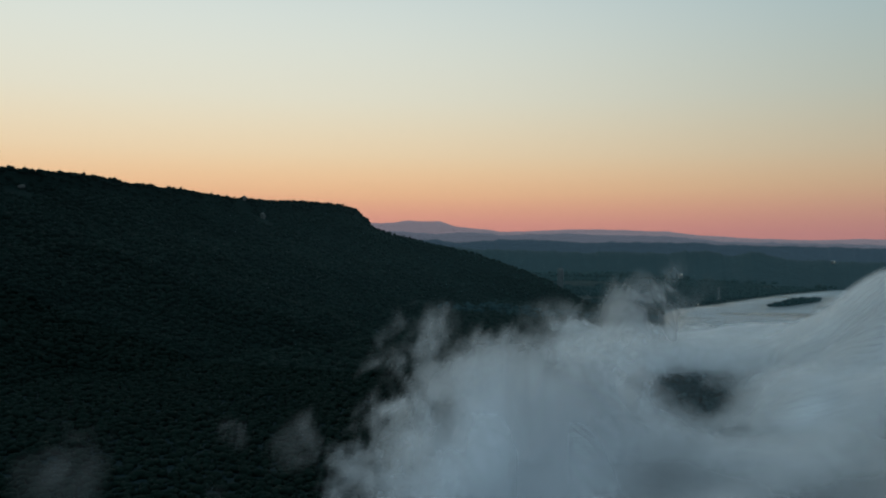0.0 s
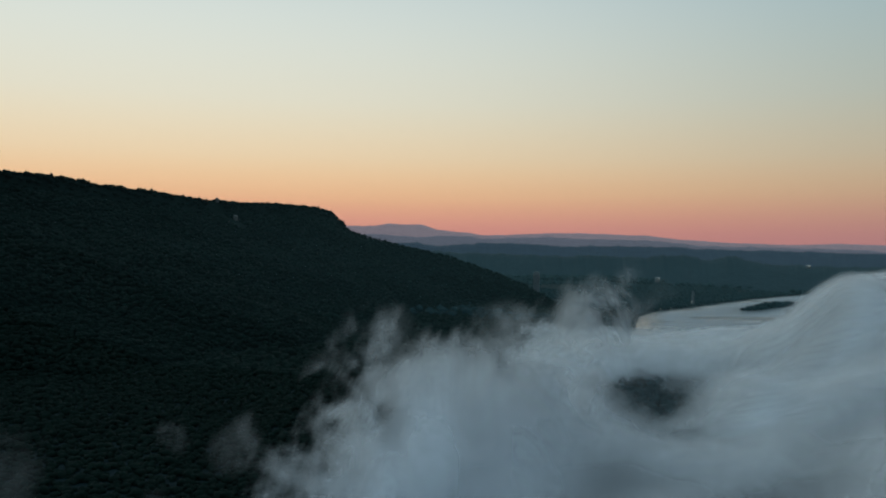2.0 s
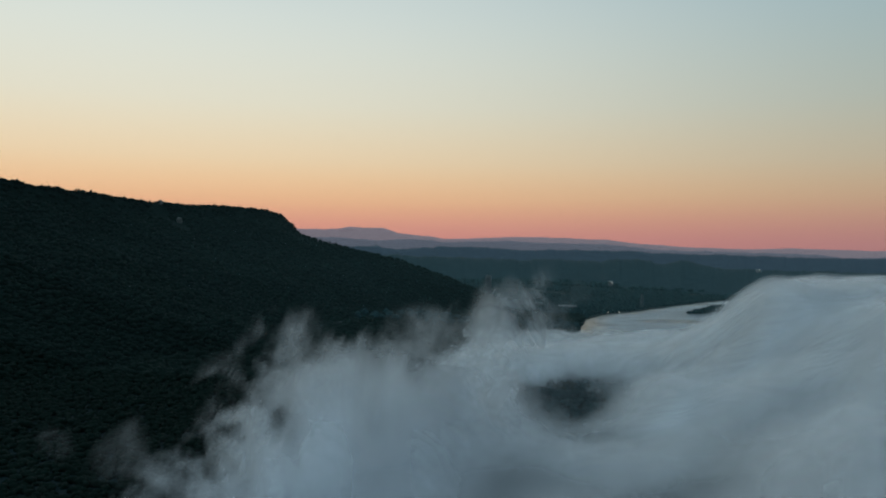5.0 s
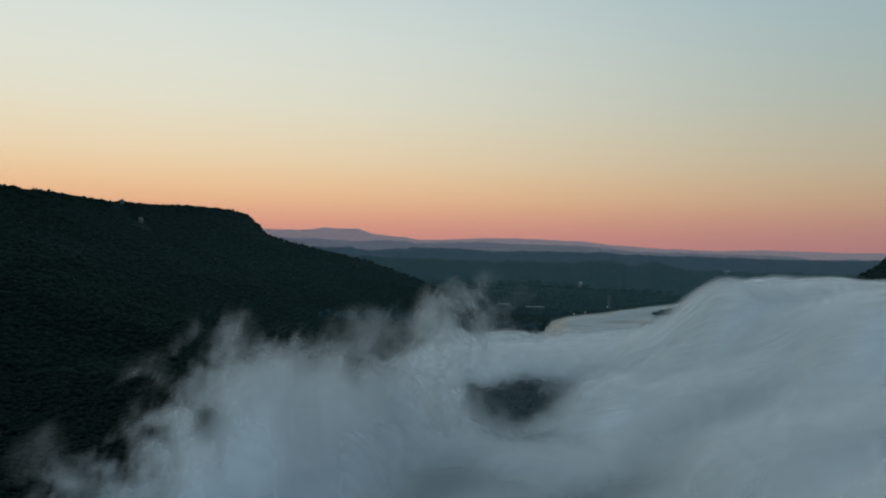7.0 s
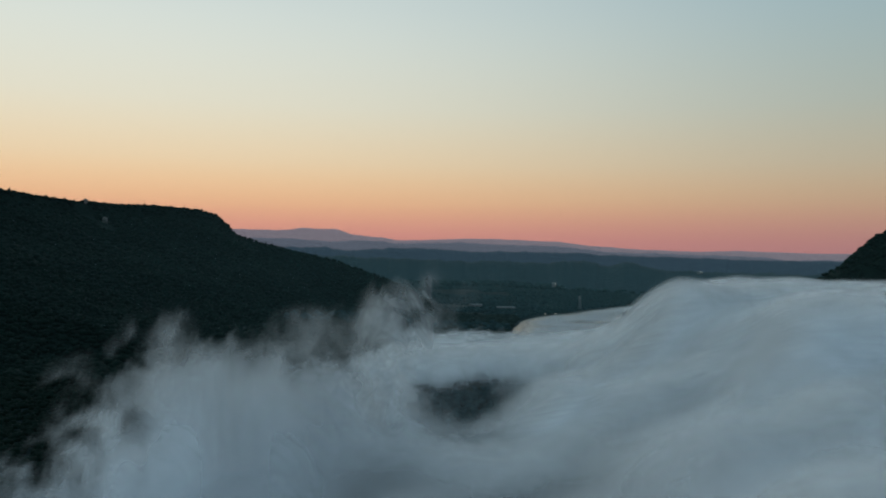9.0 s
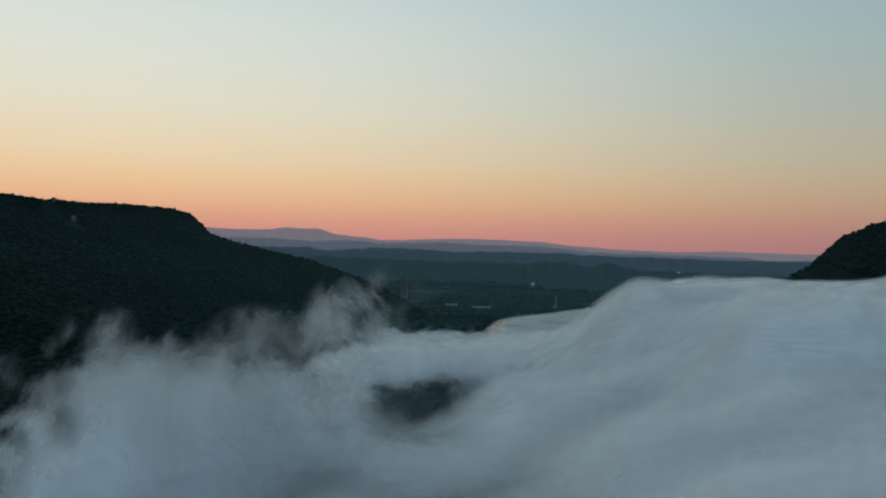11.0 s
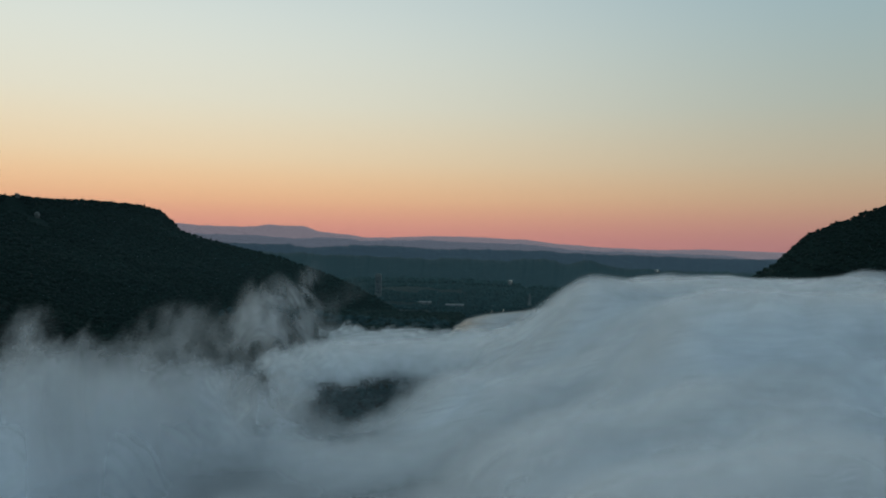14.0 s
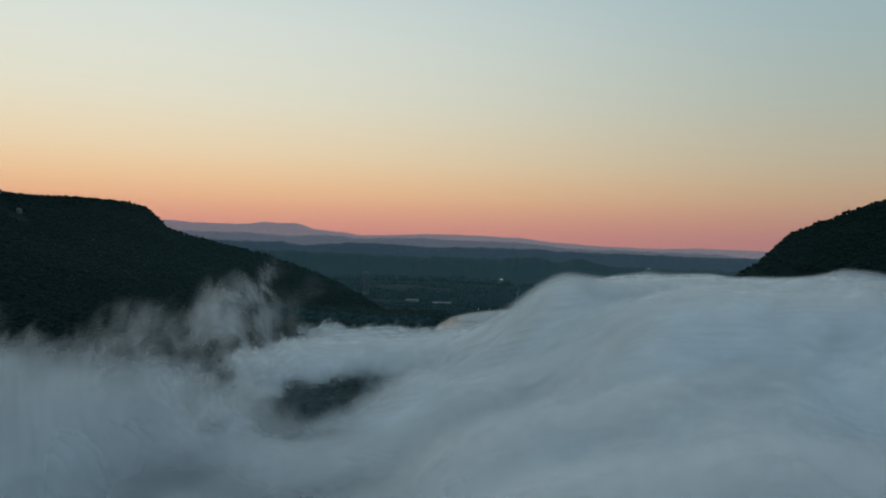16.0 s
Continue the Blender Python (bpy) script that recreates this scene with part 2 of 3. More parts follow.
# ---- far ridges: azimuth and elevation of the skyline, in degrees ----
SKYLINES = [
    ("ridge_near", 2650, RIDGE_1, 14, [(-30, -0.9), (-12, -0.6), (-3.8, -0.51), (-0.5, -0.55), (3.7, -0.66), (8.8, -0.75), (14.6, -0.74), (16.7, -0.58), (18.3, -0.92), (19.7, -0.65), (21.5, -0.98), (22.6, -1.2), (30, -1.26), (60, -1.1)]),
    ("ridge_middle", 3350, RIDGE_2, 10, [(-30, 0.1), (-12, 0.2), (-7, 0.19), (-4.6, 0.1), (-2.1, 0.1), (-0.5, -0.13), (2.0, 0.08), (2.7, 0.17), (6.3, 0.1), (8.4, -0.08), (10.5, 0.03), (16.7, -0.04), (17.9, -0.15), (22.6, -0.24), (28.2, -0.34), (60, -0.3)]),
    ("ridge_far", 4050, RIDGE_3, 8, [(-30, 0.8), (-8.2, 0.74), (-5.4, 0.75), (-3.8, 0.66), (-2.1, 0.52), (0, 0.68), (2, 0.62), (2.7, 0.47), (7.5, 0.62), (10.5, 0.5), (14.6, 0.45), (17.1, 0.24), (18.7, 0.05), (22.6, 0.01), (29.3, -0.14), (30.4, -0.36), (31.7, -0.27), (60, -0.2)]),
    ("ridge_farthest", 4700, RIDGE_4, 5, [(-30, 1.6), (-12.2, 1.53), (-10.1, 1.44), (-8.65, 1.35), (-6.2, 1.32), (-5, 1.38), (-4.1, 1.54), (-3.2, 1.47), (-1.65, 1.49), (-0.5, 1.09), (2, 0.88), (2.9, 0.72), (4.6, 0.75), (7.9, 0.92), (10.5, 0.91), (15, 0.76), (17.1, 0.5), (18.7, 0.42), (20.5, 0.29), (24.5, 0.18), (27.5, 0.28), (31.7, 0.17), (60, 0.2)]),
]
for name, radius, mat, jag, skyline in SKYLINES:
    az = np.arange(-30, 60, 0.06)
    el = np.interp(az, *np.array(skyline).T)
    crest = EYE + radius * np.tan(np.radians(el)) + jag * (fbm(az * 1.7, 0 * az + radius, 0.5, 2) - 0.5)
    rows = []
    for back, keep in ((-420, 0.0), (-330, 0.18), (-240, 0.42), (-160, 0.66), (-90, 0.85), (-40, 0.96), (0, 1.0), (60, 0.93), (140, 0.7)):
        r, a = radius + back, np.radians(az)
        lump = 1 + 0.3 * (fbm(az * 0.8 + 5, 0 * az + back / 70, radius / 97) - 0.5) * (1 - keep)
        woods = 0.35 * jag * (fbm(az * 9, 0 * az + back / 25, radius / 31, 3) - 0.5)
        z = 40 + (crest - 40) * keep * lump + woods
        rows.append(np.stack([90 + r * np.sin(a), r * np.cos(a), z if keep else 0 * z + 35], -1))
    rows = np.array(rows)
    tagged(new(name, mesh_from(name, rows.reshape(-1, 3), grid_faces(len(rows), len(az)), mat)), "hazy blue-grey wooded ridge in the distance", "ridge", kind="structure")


# ---- trees ----
def crown_blob(rng, rings=5, sectors=8):
    """A lumpy closed crown, about one metre in radius, standing on z = 0."""
    lat = np.linspace(-math.pi / 2, math.pi / 2, rings + 2)[1:-1]
    lon = np.arange(sectors) * 2 * math.pi / sectors
    r = 0.62 + 0.76 * rng.rand(rings, sectors)
    x = r * np.cos(lat)[:, None] * np.cos(lon)
    y = r * np.cos(lat)[:, None] * np.sin(lon)
    z = r * np.sin(lat)[:, None] + 0 * lon
    v = np.r_[np.stack([x, y, z], -1).reshape(-1, 3), [[0, 0, -0.9]], [[0, 0, 1.0 + 0.2 * rng.rand()]]]
    a = np.arange(rings * sectors).reshape(rings, sectors)
    n = np.roll(a, -1, 1)
    f = [np.stack([a[:-1], n[:-1], n[1:]], -1).reshape(-1, 3), np.stack([a[:-1], n[1:], a[1:]], -1).reshape(-1, 3)]
    f += [np.stack([n[0], a[0], np.full(sectors, rings * sectors)], -1), np.stack([a[-1], n[-1], np.full(sectors, rings * sectors + 1)], -1)]
    v[:, 2] += 0.9
    return v, np.concatenate(f)


def scatter(name, x, y, z, radius, material_, label, seed, rings=3, sectors=6):
    """Many crowns in one mesh."""
    rng = np.random.RandomState(seed)
    kinds = [crown_blob(rng, rings, sectors) for _ in range(12)]
    pick, turn = rng.randint(0, 12, len(x)), rng.rand(len(x)) * 6.28
    verts, faces, base = [], [], 0
    for k, (v, f) in enumerate(kinds):
        s = np.where(pick == k)[0]
        c, w = np.cos(turn[s])[:, None], np.sin(turn[s])[:, None]
        wide, tall = radius[s][:, None], (radius[s] * (0.48 + 0.3 * rng.rand(len(s))))[:, None]
        p = np.stack([x[s][:, None] + wide * (v[:, 0] * c - v[:, 1] * w), y[s][:, None] + wide * (v[:, 0] * w + v[:, 1] * c), z[s][:, None] + tall * v[:, 2]], -1)
        verts.append(p.reshape(-1, 3))
        faces.append((base + np.arange(len(s))[:, None, None] * len(v) + f).reshape(-1, 3))
        base += len(s) * len(v)
    ob = new(name, mesh_from(name, np.concatenate(verts), np.concatenate(faces), material_))
    return tagged(ob, label, "forest", kind="stuff")


rng = np.random.RandomState(11)


def spread(x0, x1, y0, y1, step):
    x, y = np.meshgrid(np.arange(x0, x1, step), np.arange(y0, y1, step))
    x, y = x + step * (rng.rand(*x.shape) - 0.5), y + step * (rng.rand(*x.shape) - 0.5)
    return x.ravel(), y.ravel()


ROCKS = [(-306, 1270, 8), (-339, 1281, 7), (-512, 918, 8)]  # bare rock faces: x, y, width
x, y = spread(-900, 420, 180, 1640, 5.4)
d, h, s = ridge_field(x, y, WEST)
z = west_height(x, y)
keep = (z > 38) & ((s < 0) | (d < 150)) & (x > -0.72 * (y + 60) - 40)
for rx, ry, rw in ROCKS:
    keep &= np.hypot(x - rx - 4, y - ry + 14) > rw + 10
x, y, z = x[keep], y[keep], z[keep]
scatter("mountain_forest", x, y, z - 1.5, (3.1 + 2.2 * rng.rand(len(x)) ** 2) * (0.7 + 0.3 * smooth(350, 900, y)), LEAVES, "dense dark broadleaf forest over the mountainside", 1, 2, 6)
x, y = spread(-520, -10, 175, 720, 4.0)
z = np.maximum(ground_height(x, y), west_height(x, y))
keep = (z > WATER_Z + 0.5) & (x > -0.72 * (y + 60) - 20) & (rng.rand(len(x)) < 0.93)
scatter("near_forest", x[keep], y[keep], z[keep] - 1, 2.1 + 1.5 * rng.rand(keep.sum()) ** 2, LEAVES, "dense dark treetops below the flight path", 8, 2, 6)
x, y = spread(-430, 390, 640, 1420, 8)
z = ground_height(x, y)
keep = (z > WATER_Z + 0.5) & (west_height(x, y) < 52) & (shore_distance(x, y) > 4)
scatter("gorge_forest", x[keep], y[keep], z[keep] - 1.5, 3.8 + 2.6 * rng.rand(keep.sum()), LEAVES, "dark forest at the foot of the mountain", 7)
x, y = spread(640, 1250, 720, 1090, 5.0)
z = east_height(x, y)
keep = z > 60
scatter("hillside_forest", x[keep], y[keep], z[keep] - 1.5, 2.8 + 1.8 * rng.rand(keep.sum()) ** 2, LEAVES, "dense dark forest over the steep hillside", 2, 2, 6)
x, y = spread(-60, 1000, 1250, 2150, 7.6)
x2, y2 = spread(-200, 1700, 1150, 2700, 16)
out = (x2 < -60) | (x2 > 1000) | (y2 < 1250) | (y2 > 2150)
x, y = np.r_[x, x2[out]], np.r_[y, y2[out]]
d = shore_distance(x, y)
keep = (d > 6) & (fbm(x / 160, y / 160, 8.8) > 0.30 + 0.00008 * (y - 1200)) & (west_height(x, y) < 60)
x, y = x[keep], y[keep]
scatter("valley_forest", x, y, ground_height(x, y) - 1, np.where((x > -60) & (x < 1000) & (y > 1250) & (y < 2150), 3.1, 6.5) * (0.8 + 0.6 * rng.rand(len(x))), HAZY_VALLEY_TREES, "dark woods over the valley floor", 3, 2, 6)
x, y = spread(60, 290, 440, 730, 5.5)
z = ground_height(x, y)
keep = z > WATER_Z + 0.5
scatter("islet_forest", x[keep], y[keep], z[keep] - 1, 2.6 + 1.8 * rng.rand(keep.sum()), HAZY_VALLEY_TREES, "dark trees seen through a gap in the fog", 4, 4, 7)
x, y = spread(540, 930, 1400, 1800, 8)
z = ground_height(x, y)
keep = (z > WATER_Z + 0.4) & (shore_distance(x, y) < -12)
scatter("river_island_forest", x[keep], y[keep], z[keep] - 1, 4 + 3 * rng.rand(keep.sum()), HAZY_VALLEY_TREES, "dark trees on a low island in the river", 6, 4, 7)


def make_tree(seed):
    """A broadleaf tree 11 m high: trunk with limbs, and a crown of many clumps."""
    r = np.random.RandomState(seed)
    root = tagged(new("tree"), "dark broadleaf tree on the mountain's crest", "tree", "trees on the crest")
    bm = bmesh.new()

    def limb(a, b, r0, r1):
        a, b = Vector(a), Vector(b)
        q = (b - a).to_track_quat("Z", "Y")
        rings = [[bm.verts.new(p + q @ Vector((k * math.cos(t), k * math.sin(t), 0))) for t in np.arange(6) * math.pi / 3] for p, k in ((a, r0), (b, r1))]
        for i in range(6):
            bm.faces.new((rings[0][i], rings[0][(i + 1) % 6], rings[1][(i + 1) % 6], rings[1][i]))

    limb((0, 0, -2), (0.1, 0, 4), 0.35, 0.25)
    limb((0.1, 0, 4), (0.2, 0.1, 8), 0.25, 0.1)
    tips = []
    for i in range(5):
        t = i * 1.3 + r.rand()
        tip = (2.4 * math.cos(t), 2.4 * math.sin(t), 5.5 + 2.5 * r.rand())
        limb((0.1, 0, 3 + 0.6 * i), tip, 0.14, 0.05)
        tips.append(tip)
    me = bpy.data.meshes.new("trunk")
    bm.to_mesh(me)
    bm.free()
    me.materials.append(BARK)
    part("trunk", me, root)
    verts, faces, base = [], [], 0
    for i in range(16):
        v, f = crown_blob(r, 3, 6)
        c = np.array(tips[i % 5] if i < 5 else (2.6 * (r.rand() - 0.5) * 1.6, 2.6 * (r.rand() - 0.5) * 1.6, 4.2 + 5.2 * r.rand()))
        k = 1.0 + 0.9 * r.rand()
        verts.append((v - (0, 0, 0.9)) * k + c)
        faces.append(f + base)
        base += len(v)
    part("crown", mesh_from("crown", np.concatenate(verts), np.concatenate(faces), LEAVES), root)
    return root


trees = [make_tree(20 + i) for i in range(5)]


def line_points(line, step):
    for (ax, ay, az), (bx, by, bz) in zip(line[:-1], line[1:]):
        n = max(1, int(math.hypot(bx - ax, by - ay) / step))
        for i in range(n):
            yield ax + (bx - ax) * i / n, ay + (by - ay) * i / n


placed = 0
for line, height, reach in ((WEST[1:], west_height, 16), (SPUR[:8], west_height, 8), (EAST[1:7], east_height, 8)):
    for px, py in line_points(line, 6.0):
        tx, ty = px + reach * (rng.rand() - 0.7), py + reach * (rng.rand() - 0.3)
        tz = float(height(np.array([tx]), np.array([ty]))[0])
        m = pose(tx, ty, tz - (2.2 if line[0] == EAST[1] else 1.2), 0, 0, 360 * rng.rand())
        tree = trees[placed % 5] if placed < 5 else copy_thing(trees[rng.randint(5)], m)
        tree.matrix_basis = m
        k = 0.34 + 0.36 * rng.rand() ** 3
        tree.scale = (k, k, k * (0.9 + 0.3 * rng.rand()))
        placed += 1

# ---- fog bank in the gorge ----
EDGE_Y = [100, 254, 300, 357, 400, 440, 480, 550, 700, 1000, 1400]
EDGE_X = [-29, -26, -28, -32, -18, 8, 60, 92, 112, 135, 340]
FLOW = (math.cos(0.75), math.sin(0.75))  # the way the fog drifts
# crest of the bank along the foot of the mountain: x, y, height
CREST = [(-80, 190, 84), (-46, 285, 83), (-24, 343, 92), (8, 374, 104), (33, 396, 123), (58, 418, 97), (84, 444, 90), (118, 480, 117), (138, 525, 84), (160, 600, 60)]
CREST_POINTS = [tuple(p + (q - p) * i / 5) for p, q in zip(np.array(CREST[:-1], float), np.array(CREST[1:], float)) for i in range(5)]


def drift(x, y):
    return x * FLOW[0] + y * FLOW[1], -x * FLOW[1] + y * FLOW[0]


def fog_crest(x, y):
    """Distance from the crest, and its height there."""
    near, total, high = np.full(np.shape(x), 1e9), 1e-12, 0.0
    for cx, cy, cz in CREST_POINTS:
        d2 = (x - cx) ** 2 + (y - cy) ** 2
        near = np.minimum(near, d2)
        k = np.exp(-d2 / 900) + 1e-9 / (1 + d2)
        total, high = total + k, high + k * cz
    return np.sqrt(near), high / total


def fog_top(x, y):
    """Height of the bank's upper side."""
    z = 62 + 8 * smooth(430, 200, y) * smooth(60, 200, x) + 26 * smooth(185, 265, x) * smooth(600, 470, y)
    z = z + 14 * smooth(300, 230, y)
    z = z + (73 - 28 * smooth(560, 430, y)) * smooth(316, 460, x - 0.5 * np.clip(y - 740, 0, 500) - 0.85 * np.clip(y - 740, -75, 0)) * smooth(330, 640, y)
    toe = x - 0.5 * np.clip(y - 740, 0, 500)
    z = z + 9 * smooth(230, 340, toe) * smooth(453, 340, toe) * smooth(620, 700, y)
    z = z - 45 * smooth(900, 1200, y) * smooth(200, 300, x) - 12 * smooth(700, 1000, y) * smooth(300, 200, x)
    d, h = fog_crest(x, y)
    z = z + (h - z) * np.exp(-(d / (46 - 20 * smooth(50, 110, x))) ** 2) + 5 * smooth(480, 600, x) * smooth(600, 800, y)
    u, v = drift(x, y)
    calm = 1 - 0.62 * smooth(330, 420, x) * smooth(500, 640, y)
    z = z + calm * (26 * (fbm(u / 170, v / 80, 2.2, 1) - 0.5) + 18 * (fbm(u / 85, v / 40, 5.2, 2) - 0.5))
    z = z - 19 * np.exp(-((x - 160) / 42) ** 2 - ((y - 485) / 70) ** 2)
    return 56 + 6 * np.logaddexp(0, (z - 56) / 6)


def fog_side(x, y):
    """Depth inside the bank's outline and outside its gap, in units of about 30 m: minus outside the bank, and minus in the gap."""
    side = (x - np.interp(y, EDGE_Y, EDGE_X)) / 26 + 0.4
    far = (np.interp(x, [60, 300, 480, 700], [1100, 1080, 1090, 1130]) - y) / 60
    c, s = math.cos(0.35), math.sin(0.35)
    gx, gy_ = (x - 169) * c - (y - 556) * s, (x - 169) * s + (y - 556) * c
    gap = (np.sqrt((gx / 38) ** 2 + (gy_ / 90) ** 2) - 1) * 1.5 + 1.6 * (fbm(x / 34, y / 48, 17.0, 3) - 0.5)
    return np.minimum(side, far), gap


# dark furrows that run up the bank: ends, width and force
FURROWS = [(210, 565, 300, 615, 18, 1.6), (245, 630, 330, 672, 15, 1.3), (251, 432, 305, 462, 16, 1.0), (42, 386, 34, 356, 9, 1.1), (76, 412, 44, 392, 11, 1.8)]


def fog_thin(x, y):
    """Where the bank is thin enough for the dark gorge to show through: 0 to 1."""
    u, v = drift(x, y)
    streaks = smooth(0.42, 0.72, fbm(u / 170, v / 62, 14.0, 4)) * (1 - 0.6 * smooth(560, 720, y))
    hollow = 1.25 * np.exp(-((x - 100) / 66) ** 2 - ((y - 346) / 50) ** 2) + 1.1 * np.exp(-((x - 222) / 40) ** 2 - ((y - 650) / 55) ** 2) + 1.1 * np.exp(-((x - 15) / 40) ** 2 - ((y - 295) / 45) ** 2)
    furrow = 0.0
    for ax, ay, bx, by, wide, force in FURROWS:
        k = np.clip(((x - ax) * (bx - ax) + (y - ay) * (by - ay)) / ((bx - ax) ** 2 + (by - ay) ** 2), 0, 1)
        furrow = np.maximum(furrow, force * np.exp(-(np.hypot(x - ax - k * (bx - ax), y - ay - k * (by - ay)) / wide) ** 2))
    patches = smooth(0.48, 0.72, fbm(x / 46 + 0.3, y / 46, 9.4, 3)) * smooth(500, 440, y)
    ruffle = 0.3 * np.logaddexp(0, (-0.35 + 2.7 * fbm(u / 60, v / 30, 3.3, 4)) / 0.3)
    return 1 - np.exp(-1.3 * (0.8 * streaks + 0.5 * patches + ruffle * (hollow + furrow)) ** 1.2)


# plumes that stand up out of the bank: x, y, z of the middle, half sizes, and how much puff and thread they have
PLUMES = [(122, 478, 118, 28, 16, 37, 1.6, 0.9), (140, 484, 108, 55, 18, 50, 0.08, 0.16), (70, 466, 100, 42, 20, 30, 0.12, 0.4), (-16, 438, 106, 26, 16, 24, 0.1, 0.5),
          (-31, 352, 98, 12, 14, 20, 0.15, 0.45), (-62, 326, 78, 14, 18, 16, 0.0, 0.14), (-94, 330, 74, 8, 12, 26, 0.03, 0.16), (-150, 296, 78, 22, 14, 28, 0.04, 0.05)]


def fog_amount(x, y, z, top):
    """Density of the fog, 0 to about 1.3."""
    outer, gap = fog_side(x, y)
    side, up = np.minimum(outer, gap), (top - z) / 11
    q = -np.log(np.exp(-2.2 * np.clip(side, -3, 3)) + np.exp(-2.2 * np.clip(up, -3, 3))) / 2.2
    edge = np.maximum(smooth(3.2, 0.4, outer) * (1 - 0.5 * smooth(700, 850, y)), 0.8 * np.exp(-(fog_crest(x, y)[0] / 26) ** 2))
    wx, wz = fbm(x / 24, y / 50, z / 24, 3) - 0.5, fbm(x / 24 + 9, y / 50, z / 24 + 5, 3) - 0.5
    torn = fbm(x / 22 + 2.2 * wx, y / 40 + wz, z / 26 + 2.2 * wz, 5) - 0.5
    thread = np.clip(1 - 9 * np.abs(fbm(x / 17 + 2.6 * wz, y / 60 + 3, z / 24 + 2.6 * wx, 3) - 0.5), 0, 1)
    u, v = drift(x, y)
    soft = fbm(u / 110 + 0.5 * wx, v / 55 + 0.5 * wz, z / 26, 2) - 0.5
    q = q + edge * ((3.6 - 1.2 * smooth(330, 280, y)) * torn + 0.7 * thread - 0.45) + (1 - edge) * (1.5 * soft + 0.9 * torn * smooth(2.5, 0.5, gap))
    out = np.maximum(np.clip(0.9 * q, 0, 1.3), 0.03 * smooth(0.6, -0.4, gap) * smooth(-1, 1, up))
    for cx, cy, cz, rx, ry, rz, puff, wisp in PLUMES:
        r = ((x - cx - 0.25 * (z - cz)) / rx) ** 2 + ((y - cy) / ry) ** 2 + ((z - cz) / rz) ** 2
        cloud = np.clip(0.15 - 0.6 * r + 4.0 * torn, 0, 1.0)
        out = np.maximum(out, (puff * cloud + wisp * thread * smooth(-0.8, 0.6, 4.0 * torn - 0.4 * r)) * smooth(1.5, 0.3, r))
    return out * (1 - 0.93 * fog_thin(x, y) * smooth(0.2, 1.6, outer)) * smooth(185, 225, y)


def fog_mesh(name, verts, faces_, amount, normal, mat, parent):
    """A sheet of vapour: its density and the way it faces are kept on its corners."""
    used, faces_ = np.unique(faces_, return_inverse=True)
    me = mesh_from(name, verts[used], faces_.reshape(-1, 4), mat)
    me.attributes.new("fog_amount", "FLOAT", "POINT").data.foreach_set("value", amount.ravel()[used].astype(np.float32))
    for side, sign in (("fog_near", 1), ("fog_far", -1)):
        n = sign * normal.reshape(-1, 3)[used]
        n[:, 1] = np.minimum(n[:, 1], -0.12)
        n /= np.linalg.norm(n, axis=-1, keepdims=True)
        me.attributes.new(side, "FLOAT_VECTOR", "POINT").data.foreach_set("vector", n.ravel().astype(np.float32))
    return part(name, me, parent) if parent else new(name, me)


def normals_of(gx, gy_, gz_):
    p = np.stack([gx, gy_, gz_], -1)
    n = np.cross(np.gradient(p, axis=1), np.gradient(p, axis=0))
    n *= np.sign(n[..., 2:])
    return n / np.linalg.norm(n, axis=-1, keepdims=True)


# the bank: many thin upright veils of vapour, one behind another
bank = tagged(new("fog_bank"), "soft grey bank of fog filling the river gorge", "fog", kind="stuff")
ROWS_Z = np.r_[np.arange(-78, -27, 6.0), np.arange(-24, 30, 2.4), np.arange(30, 92, 3.0)]
STEP = 0.0158
for y in 188 * np.exp(STEP * np.arange(113)):
    edge_x = np.interp(y, EDGE_Y, EDGE_X)
    scale_ = max(1.0, y / 450)
    cols = np.r_[np.arange(-140 if y < 330 else -60, 60, 1.8 * scale_), np.arange(60, 170, 3.2 * scale_), np.arange(170, 290 + 0.86 * y, y / 75)] + edge_x
    x, k = np.meshgrid(cols, ROWS_Z)
    yy = y * (1 + 0.004 * (np.sin(x / 40) + np.sin(k / 16)))
    top = fog_top(x, yy)
    z = top + k
    amount = fog_amount(x, yy, z, top) * smooth(41, 50, z)
    alpha = 1 - np.exp(-0.075 * STEP * y * amount)
    rag = smooth(3.2, 0.4, fog_side(x, yy)[0])
    rise = (fog_top(x, yy + 3) - fog_top(x, yy - 3)) / 6
    lean = np.gradient(top, axis=1) / np.gradient(x, axis=1)
    wide = np.pad(amount, 2, "edge")
    mild = sum(wide[i:i + len(x), j:j + x.shape[1]] for i in range(5) for j in range(5)) / 25
    dx, dz = np.gradient(mild, axis=1) / np.gradient(x, axis=1), np.gradient(mild, axis=0) / np.gradient(z, axis=0)
    nrm = np.stack([-(1 + 4 * rag) * dx - 1.7 * lean, -1.7 * rise, 1.0 - 3 * rag * dz], -1)
    nrm /= np.linalg.norm(nrm, axis=-1, keepdims=True)
    faces = grid_faces(*x.shape)
    use = alpha.ravel()[faces].max(1) > 0.006
    fog_mesh("veil", np.stack([x, yy, z], -1).reshape(-1, 3), faces[use], alpha, nrm, FOG, bank)

